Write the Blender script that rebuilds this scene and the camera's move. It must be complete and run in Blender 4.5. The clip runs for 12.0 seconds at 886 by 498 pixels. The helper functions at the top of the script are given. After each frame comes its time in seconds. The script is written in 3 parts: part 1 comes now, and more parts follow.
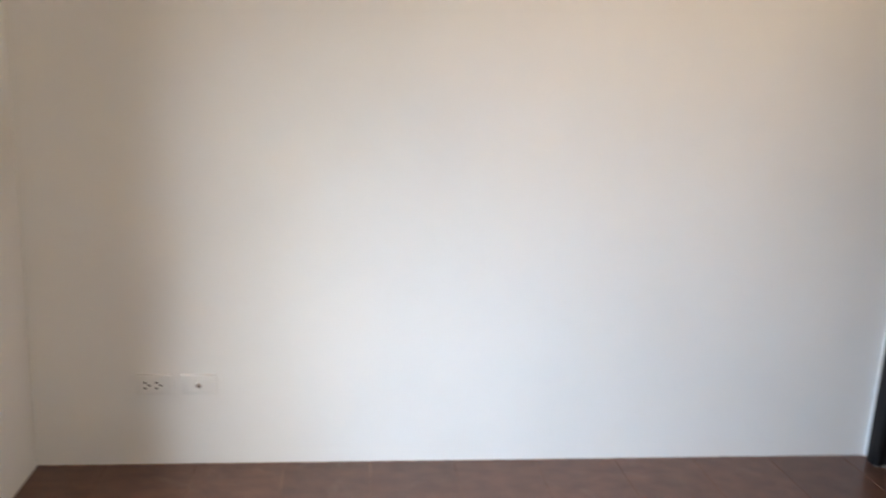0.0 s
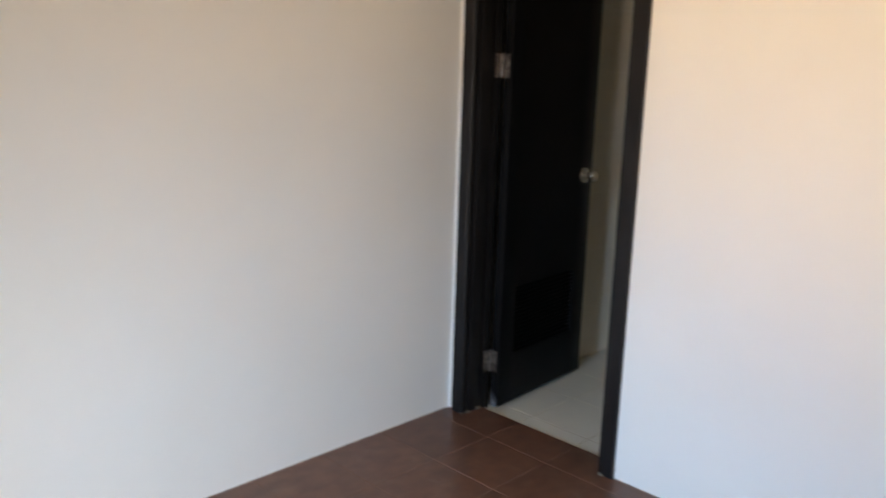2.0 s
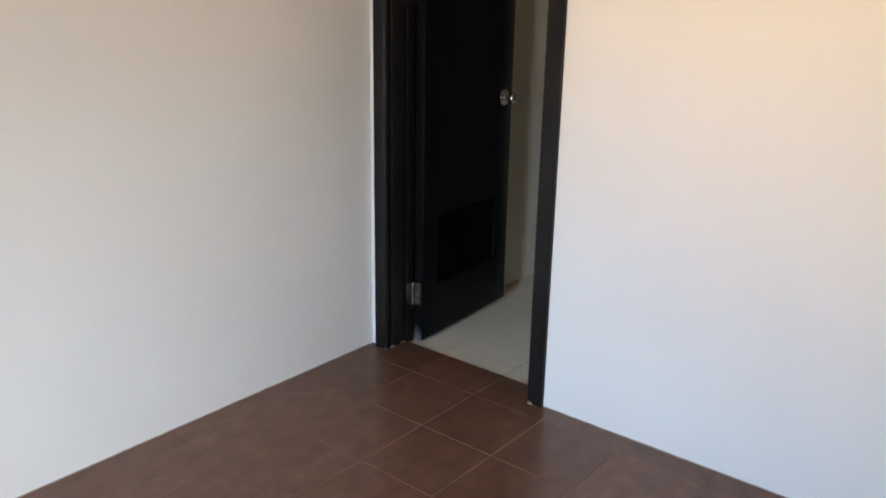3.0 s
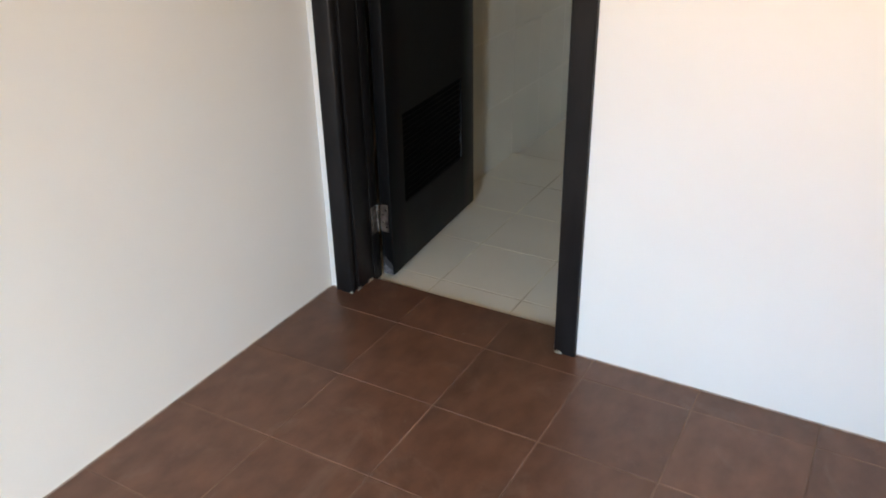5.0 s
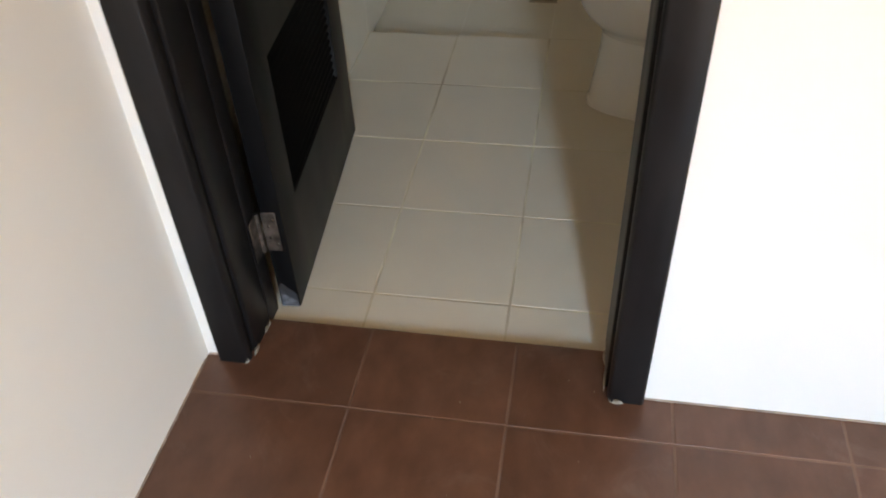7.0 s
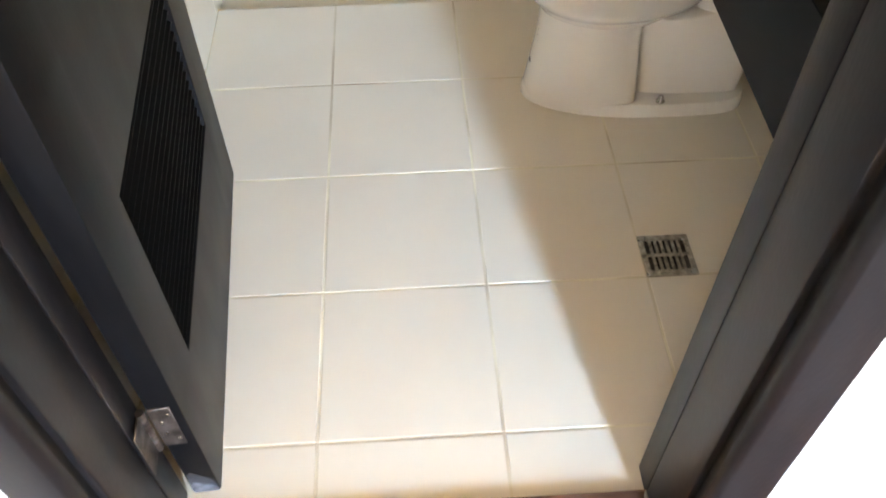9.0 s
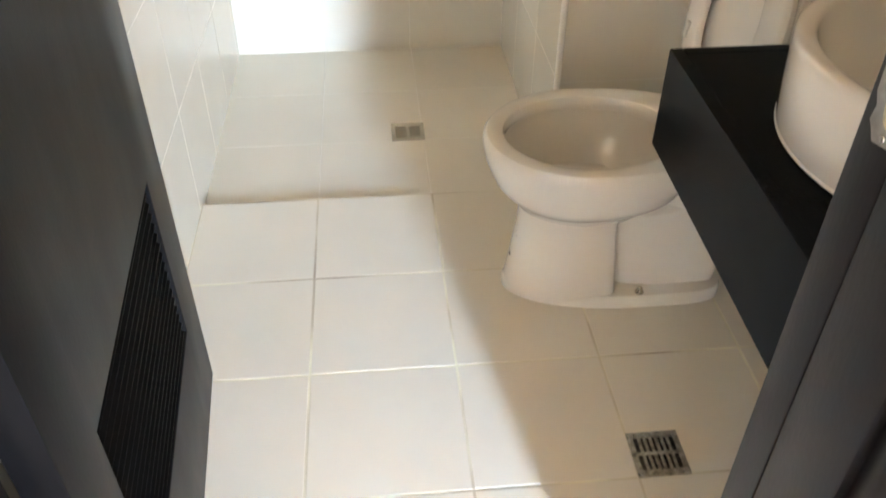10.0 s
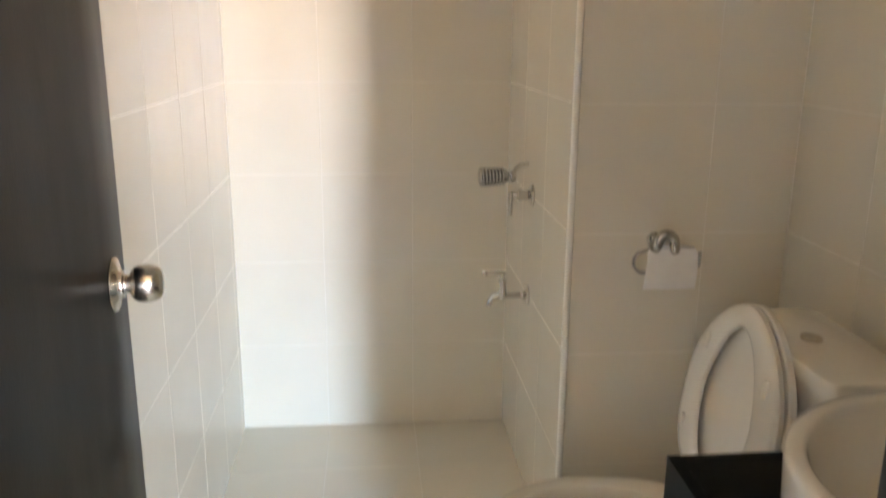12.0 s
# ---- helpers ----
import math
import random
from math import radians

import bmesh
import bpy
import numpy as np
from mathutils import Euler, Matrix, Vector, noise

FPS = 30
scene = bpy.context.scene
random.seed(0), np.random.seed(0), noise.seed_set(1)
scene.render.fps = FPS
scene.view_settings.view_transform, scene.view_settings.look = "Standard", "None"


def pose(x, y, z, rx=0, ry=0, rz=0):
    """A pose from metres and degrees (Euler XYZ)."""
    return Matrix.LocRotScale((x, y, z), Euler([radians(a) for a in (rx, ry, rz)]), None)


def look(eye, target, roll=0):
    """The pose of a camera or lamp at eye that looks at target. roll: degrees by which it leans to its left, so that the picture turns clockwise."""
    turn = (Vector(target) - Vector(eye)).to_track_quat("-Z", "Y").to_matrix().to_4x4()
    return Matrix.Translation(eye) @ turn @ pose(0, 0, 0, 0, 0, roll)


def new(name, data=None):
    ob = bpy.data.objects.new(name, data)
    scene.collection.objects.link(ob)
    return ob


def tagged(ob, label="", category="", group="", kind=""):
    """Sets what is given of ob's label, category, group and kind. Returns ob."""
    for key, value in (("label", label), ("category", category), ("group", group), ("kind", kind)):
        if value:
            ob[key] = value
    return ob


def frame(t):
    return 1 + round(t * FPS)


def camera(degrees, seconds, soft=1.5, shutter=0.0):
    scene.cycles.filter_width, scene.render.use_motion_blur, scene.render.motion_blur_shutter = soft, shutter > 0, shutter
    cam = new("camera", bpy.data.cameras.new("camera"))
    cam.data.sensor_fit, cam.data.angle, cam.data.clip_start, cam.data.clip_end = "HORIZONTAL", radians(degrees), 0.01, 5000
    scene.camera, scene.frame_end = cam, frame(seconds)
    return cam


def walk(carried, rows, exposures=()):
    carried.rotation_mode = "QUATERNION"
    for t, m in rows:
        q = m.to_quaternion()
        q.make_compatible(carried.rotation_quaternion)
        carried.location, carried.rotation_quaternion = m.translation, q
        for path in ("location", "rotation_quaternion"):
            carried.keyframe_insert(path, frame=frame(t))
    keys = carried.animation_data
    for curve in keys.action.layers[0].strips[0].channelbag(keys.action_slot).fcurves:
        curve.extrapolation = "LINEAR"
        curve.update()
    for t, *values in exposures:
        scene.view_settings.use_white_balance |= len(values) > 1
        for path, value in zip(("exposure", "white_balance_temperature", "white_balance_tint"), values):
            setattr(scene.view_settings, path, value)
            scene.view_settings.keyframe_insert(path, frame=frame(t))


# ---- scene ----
cam = camera(57.1, 12.0, soft=1.7, shutter=0.45)
PATH = [
    (0, (-2.006, -2.668, 1.399), (-1.763, -0.734, 0.953), 2.7),
    (0.5, (-2.077, -2.645, 1.378), (-1.537, -0.792, 0.856), 2.0),
    (1, (-2.212, -2.539, 1.382), (-1.426, -0.771, 0.876), 2.4),
    (1.5, (-2.307, -2.438, 1.421), (-1.242, -0.799, 0.994), 2.4),
    (2, (-2.426, -2.354, 1.472), (-1.044, -0.976, 1.036), 1.7),
    (2.5, (-2.435, -2.303, 1.441), (-0.946, -1.071, 0.928), 1.8),
    (2.7, (-2.402, -2.29, 1.439), (-0.917, -1.072, 0.879), 1.4),
    (4.3, (-2.03, -1.816, 1.377), (-0.516, -0.732, 0.646), -0.5),
    (4.5, (-2.024, -1.7, 1.368), (-0.482, -0.696, 0.586), -0.1),
    (5, (-1.867, -1.51, 1.348), (-0.327, -0.62, 0.433), -1.2),
    (5.5, (-1.657, -1.317, 1.312), (-0.145, -0.513, 0.28), -1.6),
    (6, (-1.465, -1.059, 1.321), (0.038, -0.393, 0.184), -2.3),
    (6.5, (-1.226, -0.872, 1.284), (0.275, -0.381, 0.056), -2.9),
    (8.3, (-0.54, -0.45, 1.183), (0.771, -0.5, -0.326), -0.7),
    (8.5, (-0.484, -0.458, 1.189), (0.802, -0.506, -0.342), -1.0),
    (9, (-0.383, -0.463, 1.185), (0.897, -0.532, -0.351), -0.5),
    (9.5, (-0.337, -0.455, 1.216), (1.129, -0.578, -0.139), -0.2),
    (10, (-0.324, -0.453, 1.229), (1.225, -0.601, -0.027), 0.3),
    (10.5, (-0.308, -0.449, 1.259), (1.348, -0.617, 0.15), 0.4),
    (11, (-0.308, -0.451, 1.279), (1.436, -0.637, 0.318), 0.9),
    (11.5, (-0.318, -0.453, 1.305), (1.513, -0.641, 0.521), 0.9),
    (12, (-0.319, -0.451, 1.319), (1.607, -0.625, 0.812), 0.4),
]
EXPO = [(0.0, -0.40, 6550, 9.5), (0.5, -0.02, 6600, 9.5), (1.0, -0.15, 6650, 9.5), (1.5, -0.50, 6850, 9.5), (2.0, -0.74, 6800, 9.5), (2.5, -0.74, 6800, 9.5), (4.5, -0.46, 7600, 10.5),
        (5.5, -0.30, 7550, 10.5), (6.5, -0.26, 8300, 11.5), (8.5, 1.50, 7450, 13), (9.0, 1.75, 7300, 13), (9.5, 1.97, 7300, 13.5), (10.5, 1.94, 7300, 13.5), (12.0, 1.56, 7300, 13.5)]
walk(cam, [(t, look(eye, target, roll)) for t, eye, target, roll in PATH], EXPO)

# ---- light ----
world = bpy.data.worlds.new("sky")
scene.world = world
world.use_nodes = True
wn = world.node_tree.nodes
sky = wn.new("ShaderNodeTexSky")
sky.sky_type = "NISHITA"
sky.sun_disc = False
sky.sun_elevation = radians(42)
sky.sun_rotation = radians(70)
wn["Background"].inputs["Strength"].default_value = 0.15
world.node_tree.links.new(sky.outputs["Color"], wn["Background"].inputs["Color"])

sun = new("sun", bpy.data.lights.new("sun", "SUN"))
sun.data.energy = 3.5
sun.data.angle = radians(0.5)
sun.data.color = (1.0, 0.93, 0.82)
sun.matrix_world = look((9, 3.3, 9), (0, 0, 0))


def window_light(name, x, y0, y1, pitch, spread, ways, z0=0.08, z1=1.72, rows=2):
    """Daylight that enters by the window, row by row: the sky's falls, the sunlit ground's rises. Each way: a turn about z, watts, a tint."""
    high = (z1 - z0) / rows
    for k in range(rows):
        for turn, watts, tint in ways:
            lamp = new(name, bpy.data.lights.new(name, "AREA"))
            lamp.data.shape, lamp.data.size, lamp.data.size_y = "RECTANGLE", (y1 - y0) * 0.98, high * 0.95
            lamp.data.energy, lamp.data.color, lamp.data.spread = watts / rows, tint, radians(spread)
            y, z, a, p = (y0 + y1) / 2, z0 + high * (k + 0.5), radians(turn), radians(pitch)
            lamp.matrix_world = look((x, y, z), (x + math.cos(a) * math.cos(p), y + math.sin(a) * math.cos(p), z + math.sin(p)))


SKY_BLUE, SKY_HAZE = (0.35, 0.62, 1.0), (0.82, 0.90, 1.0)
SUNNY_GROUND, PALE_GROUND = (1.0, 0.69, 0.38), (1.0, 0.84, 0.66)
window_light("sky_light", -3.06, -1.46, -1.21, -22, 84, ((37, 14, SKY_HAZE), (14, 18, SKY_BLUE), (-16, 16, SKY_BLUE)))
window_light("ground_light", -3.08, -1.48, -1.21, 28, 84, ((37, 2, PALE_GROUND), (3, 17, SUNNY_GROUND), (-17, 19, SUNNY_GROUND)))

# added fill lamp, out of view in the end wall, to brighten wall_north
lamp = new("end_fill_light", bpy.data.lights.new("end_fill_light", "AREA"))
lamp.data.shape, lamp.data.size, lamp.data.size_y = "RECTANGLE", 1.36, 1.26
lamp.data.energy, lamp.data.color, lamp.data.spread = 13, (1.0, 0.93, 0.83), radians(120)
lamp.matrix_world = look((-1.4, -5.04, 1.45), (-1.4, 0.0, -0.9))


# ---- materials ----
def material(name, base, rough=0.5, metal=0.0, vary=0.06, scale=6.0, fine=180.0, bump=0.02, spec=0.5, rnd=0.0,
             tint=None, rough_vary=0.08, coat=0.0, stretch=(1, 1, 1), dust=0.0):
    """A surface with broad and fine variation, small relief, and a tone of its own for each piece."""
    m = bpy.data.materials.new(name)
    m.use_nodes = True
    nt = m.node_tree
    n, l = nt.nodes, nt.links
    b = n["Principled BSDF"]
    b.inputs["Metallic"].default_value = metal
    b.inputs["Specular IOR Level"].default_value = spec
    b.inputs["Coat Weight"].default_value = coat
    b.inputs["Coat Roughness"].default_value = 0.03
    mp = n.new("ShaderNodeMapping")
    mp.inputs["Scale"].default_value = stretch
    geo = n.new("ShaderNodeNewGeometry")
    l.new(geo.outputs["Position"], mp.inputs["Vector"])
    big = n.new("ShaderNodeTexNoise")
    big.inputs["Scale"].default_value = scale
    big.inputs["Detail"].default_value = 5
    l.new(mp.outputs["Vector"], big.inputs["Vector"])
    small = n.new("ShaderNodeTexNoise")
    small.inputs["Scale"].default_value = fine
    small.inputs["Detail"].default_value = 3
    l.new(mp.outputs["Vector"], small.inputs["Vector"])
    ramp = n.new("ShaderNodeValToRGB")
    dark = [c * (1 - vary * 2) for c in base]
    light = [min(1, c * (1 + vary)) for c in (tint or base)]
    ramp.color_ramp.elements[0].color = (*dark, 1)
    ramp.color_ramp.elements[0].position = 0.3
    ramp.color_ramp.elements[1].color = (*light, 1)
    ramp.color_ramp.elements[1].position = 0.7
    l.new(big.outputs["Fac"], ramp.inputs["Fac"])
    hsv = n.new("ShaderNodeHueSaturation")
    l.new(ramp.outputs["Color"], hsv.inputs["Color"])
    info = n.new("ShaderNodeObjectInfo")
    rng = n.new("ShaderNodeMapRange")
    rng.inputs["To Min"].default_value = 1 - rnd
    rng.inputs["To Max"].default_value = 1 + rnd
    l.new(info.outputs["Random"], rng.inputs["Value"])
    l.new(rng.outputs["Result"], hsv.inputs["Value"])
    if dust:
        patch = n.new("ShaderNodeTexNoise")
        patch.inputs["Scale"].default_value = 4.5
        patch.inputs["Detail"].default_value = 8
        patch.inputs["Roughness"].default_value = 0.72
        patch.inputs["Distortion"].default_value = 1.2
        l.new(geo.outputs["Position"], patch.inputs["Vector"])
        cut = n.new("ShaderNodeMapRange")
        cut.inputs["From Min"].default_value = 0.56
        cut.inputs["From Max"].default_value = 0.80
        cut.inputs["To Max"].default_value = dust
        l.new(patch.outputs["Fac"], cut.inputs["Value"])
        mix = n.new("ShaderNodeMixRGB")
        mix.inputs["Color2"].default_value = (0.46, 0.40, 0.35, 1)
        l.new(cut.outputs["Result"], mix.inputs["Fac"])
        l.new(hsv.outputs["Color"], mix.inputs["Color1"])
        l.new(mix.outputs["Color"], b.inputs["Base Color"])
    else:
        l.new(hsv.outputs["Color"], b.inputs["Base Color"])
    rr = n.new("ShaderNodeMapRange")
    rr.inputs["To Min"].default_value = max(0.285 if rough > 0.275 else 0.02, rough - rough_vary)
    rr.inputs["To Max"].default_value = min(1 if rough > 0.275 else 0.265, rough + rough_vary)
    l.new(big.outputs["Fac"], rr.inputs["Value"])
    l.new(rr.outputs["Result"], b.inputs["Roughness"])
    bp = n.new("ShaderNodeBump")
    bp.inputs["Strength"].default_value = bump
    bp.inputs["Distance"].default_value = 0.01
    l.new(small.outputs["Fac"], bp.inputs["Height"])
    l.new(bp.outputs["Normal"], b.inputs["Normal"])
    return m


PAINT = material("white_wall_paint", (0.84, 0.83, 0.805), 0.6, vary=0.022, scale=1.3, fine=260, bump=0.03, spec=0.3)
CEIL = material("ceiling_paint", (0.82, 0.82, 0.80), 0.8, vary=0.01, scale=2, bump=0.02, spec=0.2)
BROWN = material("brown_floor_tile", (0.112, 0.051, 0.032), 0.33, vary=0.075, scale=15, fine=300, bump=0.05, rnd=0.10,
                 tint=(0.142, 0.067, 0.043), rough_vary=0.06, stretch=(0.8, 1.2, 1), dust=0.14)
BROWN_GROUT = material("brown_grout", (0.205, 0.122, 0.088), 0.85, vary=0.25, scale=5, bump=0.2)
TILE = material("cream_bath_tile", (0.786, 0.733, 0.622), 0.34, vary=0.02, scale=4, fine=240, bump=0.012, rnd=0.015, rough_vary=0.05)
WTILE = material("cream_wall_tile", (0.79, 0.741, 0.630), 0.21, vary=0.02, scale=3, fine=200, bump=0.010, rnd=0.012, rough_vary=0.05)
GROUT = material("pale_grout", (0.86, 0.82, 0.735), 0.9, vary=0.06, scale=6, bump=0.15)
DGROUT = material("stained_grout", (0.66, 0.49, 0.33), 0.9, vary=0.22, scale=3.2, bump=0.15, tint=(0.90, 0.80, 0.64))
WOOD = material("espresso_painted_wood", (0.0115, 0.0105, 0.0112), 0.38, spec=0.25, vary=0.2, scale=9, fine=120, bump=0.03, stretch=(2, 2, 0.6))
LEAF = material("espresso_painted_door", (0.0052, 0.0053, 0.0060), 0.36, spec=0.09, vary=0.15, scale=7, fine=140, bump=0.02, stretch=(2, 2, 0.7))
# darker than LEAF: the shade inside the vent is put into this colour
SLAT = material("shaded_louver_wood", (0.0030, 0.0029, 0.0030), 0.5, spec=0.07, vary=0.2, scale=14, bump=0.04)
GRANITE = material("black_granite", (0.0032, 0.0044, 0.0068), 0.22, spec=0.035, vary=0.08, scale=120, fine=500, bump=0.01, rough_vary=0.06)
CERAMIC = material("white_glazed_ceramic", (0.83, 0.795, 0.71), 0.045, vary=0.01, scale=3, bump=0.001, rough_vary=0.01, coat=0.3)
PLASTIC = material("white_plastic", (0.80, 0.795, 0.77), 0.35, vary=0.01, scale=5, bump=0.01)
BEAD = material("cream_edge_bead", (0.92, 0.90, 0.84), 0.2, vary=0.01, scale=5, bump=0.004)
SEATP = material("white_seat_plastic", (0.82, 0.785, 0.70), 0.22, vary=0.01, scale=5, bump=0.004)
CHROME = material("chrome", (0.54, 0.53, 0.51), 0.10, metal=1.0, vary=0.04, scale=20, bump=0.01)
STEEL = material("brushed_nickel", (0.60, 0.57, 0.52), 0.24, metal=1.0, vary=0.06, scale=30, fine=400, bump=0.03)
DRAIN = material("dull_chrome_grate", (0.62, 0.60, 0.55), 0.22, metal=1.0, vary=0.3, scale=90, fine=300, bump=0.06)
RUB = material("rubbed_grey_paint", (0.11, 0.115, 0.135), 0.6, vary=0.45, scale=60, fine=300, bump=0.1)
RUB2 = material("thin_rubbed_paint", (0.035, 0.035, 0.042), 0.55, vary=0.35, scale=50, fine=300, bump=0.1)
HINGE = material("worn_steel_hinge", (0.26, 0.23, 0.21), 0.40, metal=1.0, vary=0.3, scale=60, fine=300, bump=0.08)
BARE = material("bare_grey_steel", (0.30, 0.29, 0.27), 0.5, metal=0.3, vary=0.15, scale=80, fine=300, bump=0.1)
DARK = material("dark_hole", (0.02, 0.018, 0.015), 0.8, vary=0.1, bump=0.02)
WATER = material("clear_water", (0.90, 0.93, 0.90), 0.02, vary=0.0, bump=0.0, rough_vary=0.0)
WATER.node_tree.nodes["Principled BSDF"].inputs["Transmission Weight"].default_value = 1.0
WATER.node_tree.nodes["Principled BSDF"].inputs["IOR"].default_value = 1.33
SCUFF = material("grey_scuff", (0.42, 0.40, 0.36), 0.7, vary=0.3, scale=80, bump=0.05)
# dark colour stands in for the shade down the drain slots
PIT = material("dark_drain_pit", (0.055, 0.048, 0.038), 0.25, vary=0.4, scale=70, fine=300, bump=0.2)
RAWWOOD = material("raw_pale_wood", (0.62, 0.53, 0.37), 0.8, vary=0.15, scale=120, fine=400, bump=0.1)
PAPER = material("white_tissue_paper", (0.82, 0.81, 0.79), 0.9, vary=0.02, scale=30, fine=400, bump=0.08)
MORTAR = material("pale_mortar_smear", (0.30, 0.27, 0.23), 0.95, vary=0.2, scale=60, fine=300, bump=0.4)
LINE = material("dirty_grout_line", (0.40, 0.31, 0.26), 0.9, vary=0.3, scale=22, bump=0.3)
GROUND = material("sunlit_sand_ground", (0.42, 0.33, 0.23), 0.95, vary=0.12, scale=0.4, fine=6, bump=0.1)
FACADE = material("cream_render_facade", (0.66, 0.55, 0.40), 0.9, vary=0.06, scale=0.6, fine=10, bump=0.05)


# ---- mesh helpers ----
def box(bm, x0, x1, y0, y1, z0, z1, m=None):
    vs = [bm.verts.new(Vector((x, y, z))) for x in (x0, x1) for y in (y0, y1) for z in (z0, z1)]
    for a, b, c, d in ((0, 1, 3, 2), (4, 6, 7, 5), (0, 4, 5, 1), (2, 3, 7, 6), (0, 2, 6, 4), (1, 5, 7, 3)):
        bm.faces.new((vs[a], vs[b], vs[c], vs[d]))
    if m:
        bmesh.ops.transform(bm, matrix=m, verts=vs)
    return vs


def bevel(bm, width, segments=2, sharp=30):
    bmesh.ops.recalc_face_normals(bm, faces=bm.faces)
    edges = [e for e in bm.edges if len(e.link_faces) == 2 and math.degrees(e.calc_face_angle(0)) > sharp]
    bmesh.ops.bevel(bm, geom=edges, offset=width, segments=segments, affect="EDGES", profile=0.5, clamp_overlap=True)


def mesh_of(name, bm, mat, smooth=False):
    bmesh.ops.recalc_face_normals(bm, faces=bm.faces)
    me = bpy.data.meshes.new(name)
    bm.to_mesh(me)
    bm.free()
    me.materials.append(mat)
    if smooth:
        for p in me.polygons:
            p.use_smooth = True
        me.set_sharp_from_angle(angle=radians(38))
    return me


def part(name, bm, mat, parent=None, label="", smooth=True):
    ob = new(name, mesh_of(name, bm, mat, smooth))
    if parent:
        ob.parent = parent
    if label:
        ob["label"] = label
    return ob


def boxpart(name, size, mat, parent=None, label="", bev=0.0, seg=2):
    bm = bmesh.new()
    box(bm, *size)
    if bev:
        bevel(bm, bev, seg)
    return part(name, bm, mat, parent, label, smooth=bev > 0)


def thing(name, label, category, group="", m=None):
    ob = new(name)
    ob.empty_display_size = 0.1
    if m:
        ob.matrix_world = m
    return tagged(ob, label, category, group)


def loft(bm, rings, cap0=True, cap1=True, closed=True):
    """Joins rings of points, each of one length, into a skin."""
    rows = [[bm.verts.new(p) for p in r] for r in rings]
    k = len(rows[0])
    for a, b in zip(rows, rows[1:]):
        for i in range(k if closed else k - 1):
            j = (i + 1) % k
            bm.faces.new((a[i], a[j], b[j], b[i]))
    if cap0:
        bm.faces.new(rows[0][::-1])
    if cap1:
        bm.faces.new(rows[-1])
    return rows


def ring(rx, ry, z, cx=0, cy=0, n=40, power=2.0):
    out = []
    for i in range(n):
        a = 2 * math.pi * i / n
        c, s = math.cos(a), math.sin(a)
        out.append(Vector((cx + rx * math.copysign(abs(c) ** (2 / power), c), cy + ry * math.copysign(abs(s) ** (2 / power), s), z)))
    return out


def lathe(bm, profile, m=None, n=32):
    """Turns (radius, height) pairs about z; a radius of zero closes the end."""
    rings = [ring(max(r, 1e-4), max(r, 1e-4), z, n=n) for r, z in profile]
    rows = loft(bm, rings)
    if m:
        bmesh.ops.transform(bm, matrix=m, verts=[v for r in rows for v in r])


def tube(bm, points, radius, n=12):
    """A round bar along a line of points."""
    pts = [Vector(p) for p in points]
    rings = []
    side = None
    for i, p in enumerate(pts):
        d = (pts[min(i + 1, len(pts) - 1)] - pts[max(i - 1, 0)]).normalized()
        if side is None:
            side = d.orthogonal().normalized()
        side = (side - d * side.dot(d)).normalized()
        up = d.cross(side)
        rings.append([p + radius * (math.cos(2 * math.pi * k / n) * side + math.sin(2 * math.pi * k / n) * up) for k in range(n)])
    loft(bm, rings)


def arc(centre, radius, a0, a1, u, v, n=14):
    c, u, v = Vector(centre), Vector(u), Vector(v)
    return [c + radius * (math.cos(radians(a0 + (a1 - a0) * i / n)) * u + math.sin(radians(a0 + (a1 - a0) * i / n)) * v) for i in range(n + 1)]


TILE_MESHES = {}


def tile_mesh(w, h, t, mat, chamfer=0.0016):
    """A slab w by h with its face up at z = 0, t thick, its upper edges broken."""
    key = (round(w, 4), round(h, 4), t, mat.name)
    if key not in TILE_MESHES:
        bm = bmesh.new()
        c = chamfer
        loft(bm, [[Vector((x, y, z)) for x, y in ((i, i), (w - i, i), (w - i, h - i), (i, h - i))]
                  for i, z in ((0, -t), (0, -c), (c * 0.4, -c * 0.35), (c, 0))])
        TILE_MESHES[key] = mesh_of("tile", bm, mat)
    return TILE_MESHES[key]


def lay(us, vs, matrix, parent, mat, gap=0.004, t=0.008, jitter=0.0004, skip=None):
    """Tiles between the joint lines us and vs of a plane given by matrix (u, v and the way out)."""
    for u0, u1 in zip(us, us[1:]):
        for v0, v1 in zip(vs, vs[1:]):
            if skip and skip((u0 + u1) / 2, (v0 + v1) / 2):
                continue
            g = gap / 2
            ob = new("tile", tile_mesh(u1 - u0 - gap, v1 - v0 - gap, t, mat, 0.0009))
            ob.parent = parent
            tilt = [random.gauss(0, 0.00025) for _ in range(2)]
            ob.matrix_world = matrix @ Matrix.Translation((u0 + g, v0 + g, random.uniform(-jitter, 0) * (0.2 if mat == WTILE else 1))) @ Euler((tilt[0], tilt[1], 0) if mat != WTILE else (tilt[0] * 0.3, tilt[1] * 0.3, 0)).to_matrix().to_4x4()


def joints(a, b, first, step=0.30):
    """Joint lines from a to b, in steps through first; slivers join their neighbour."""
    k = math.ceil((a - first) / step)
    out = [a]
    x = first + k * step
    while x < b:
        if x - out[-1] > 0.03:
            out.append(x)
        x += step
    if b - out[-1] < 0.03 and len(out) > 1:
        out.pop()
    return out + [b]


def frame_of(o, u, v):
    """The matrix of a plane with its origin, its two ways along, and the way out."""
    u, v = Vector(u), Vector(v)
    w = u.cross(v)
    return Matrix(((u.x, v.x, w.x, o[0]), (u.y, v.y, w.y, o[1]), (u.z, v.z, w.z, o[2]), (0, 0, 0, 1)))


def setting(name, label, *boxes, mat):
    bm = bmesh.new()
    for b in boxes:
        box(bm, *b)
    ob = part(name, bm, mat, smooth=False)
    return tagged(ob, label, "", "", "structure")


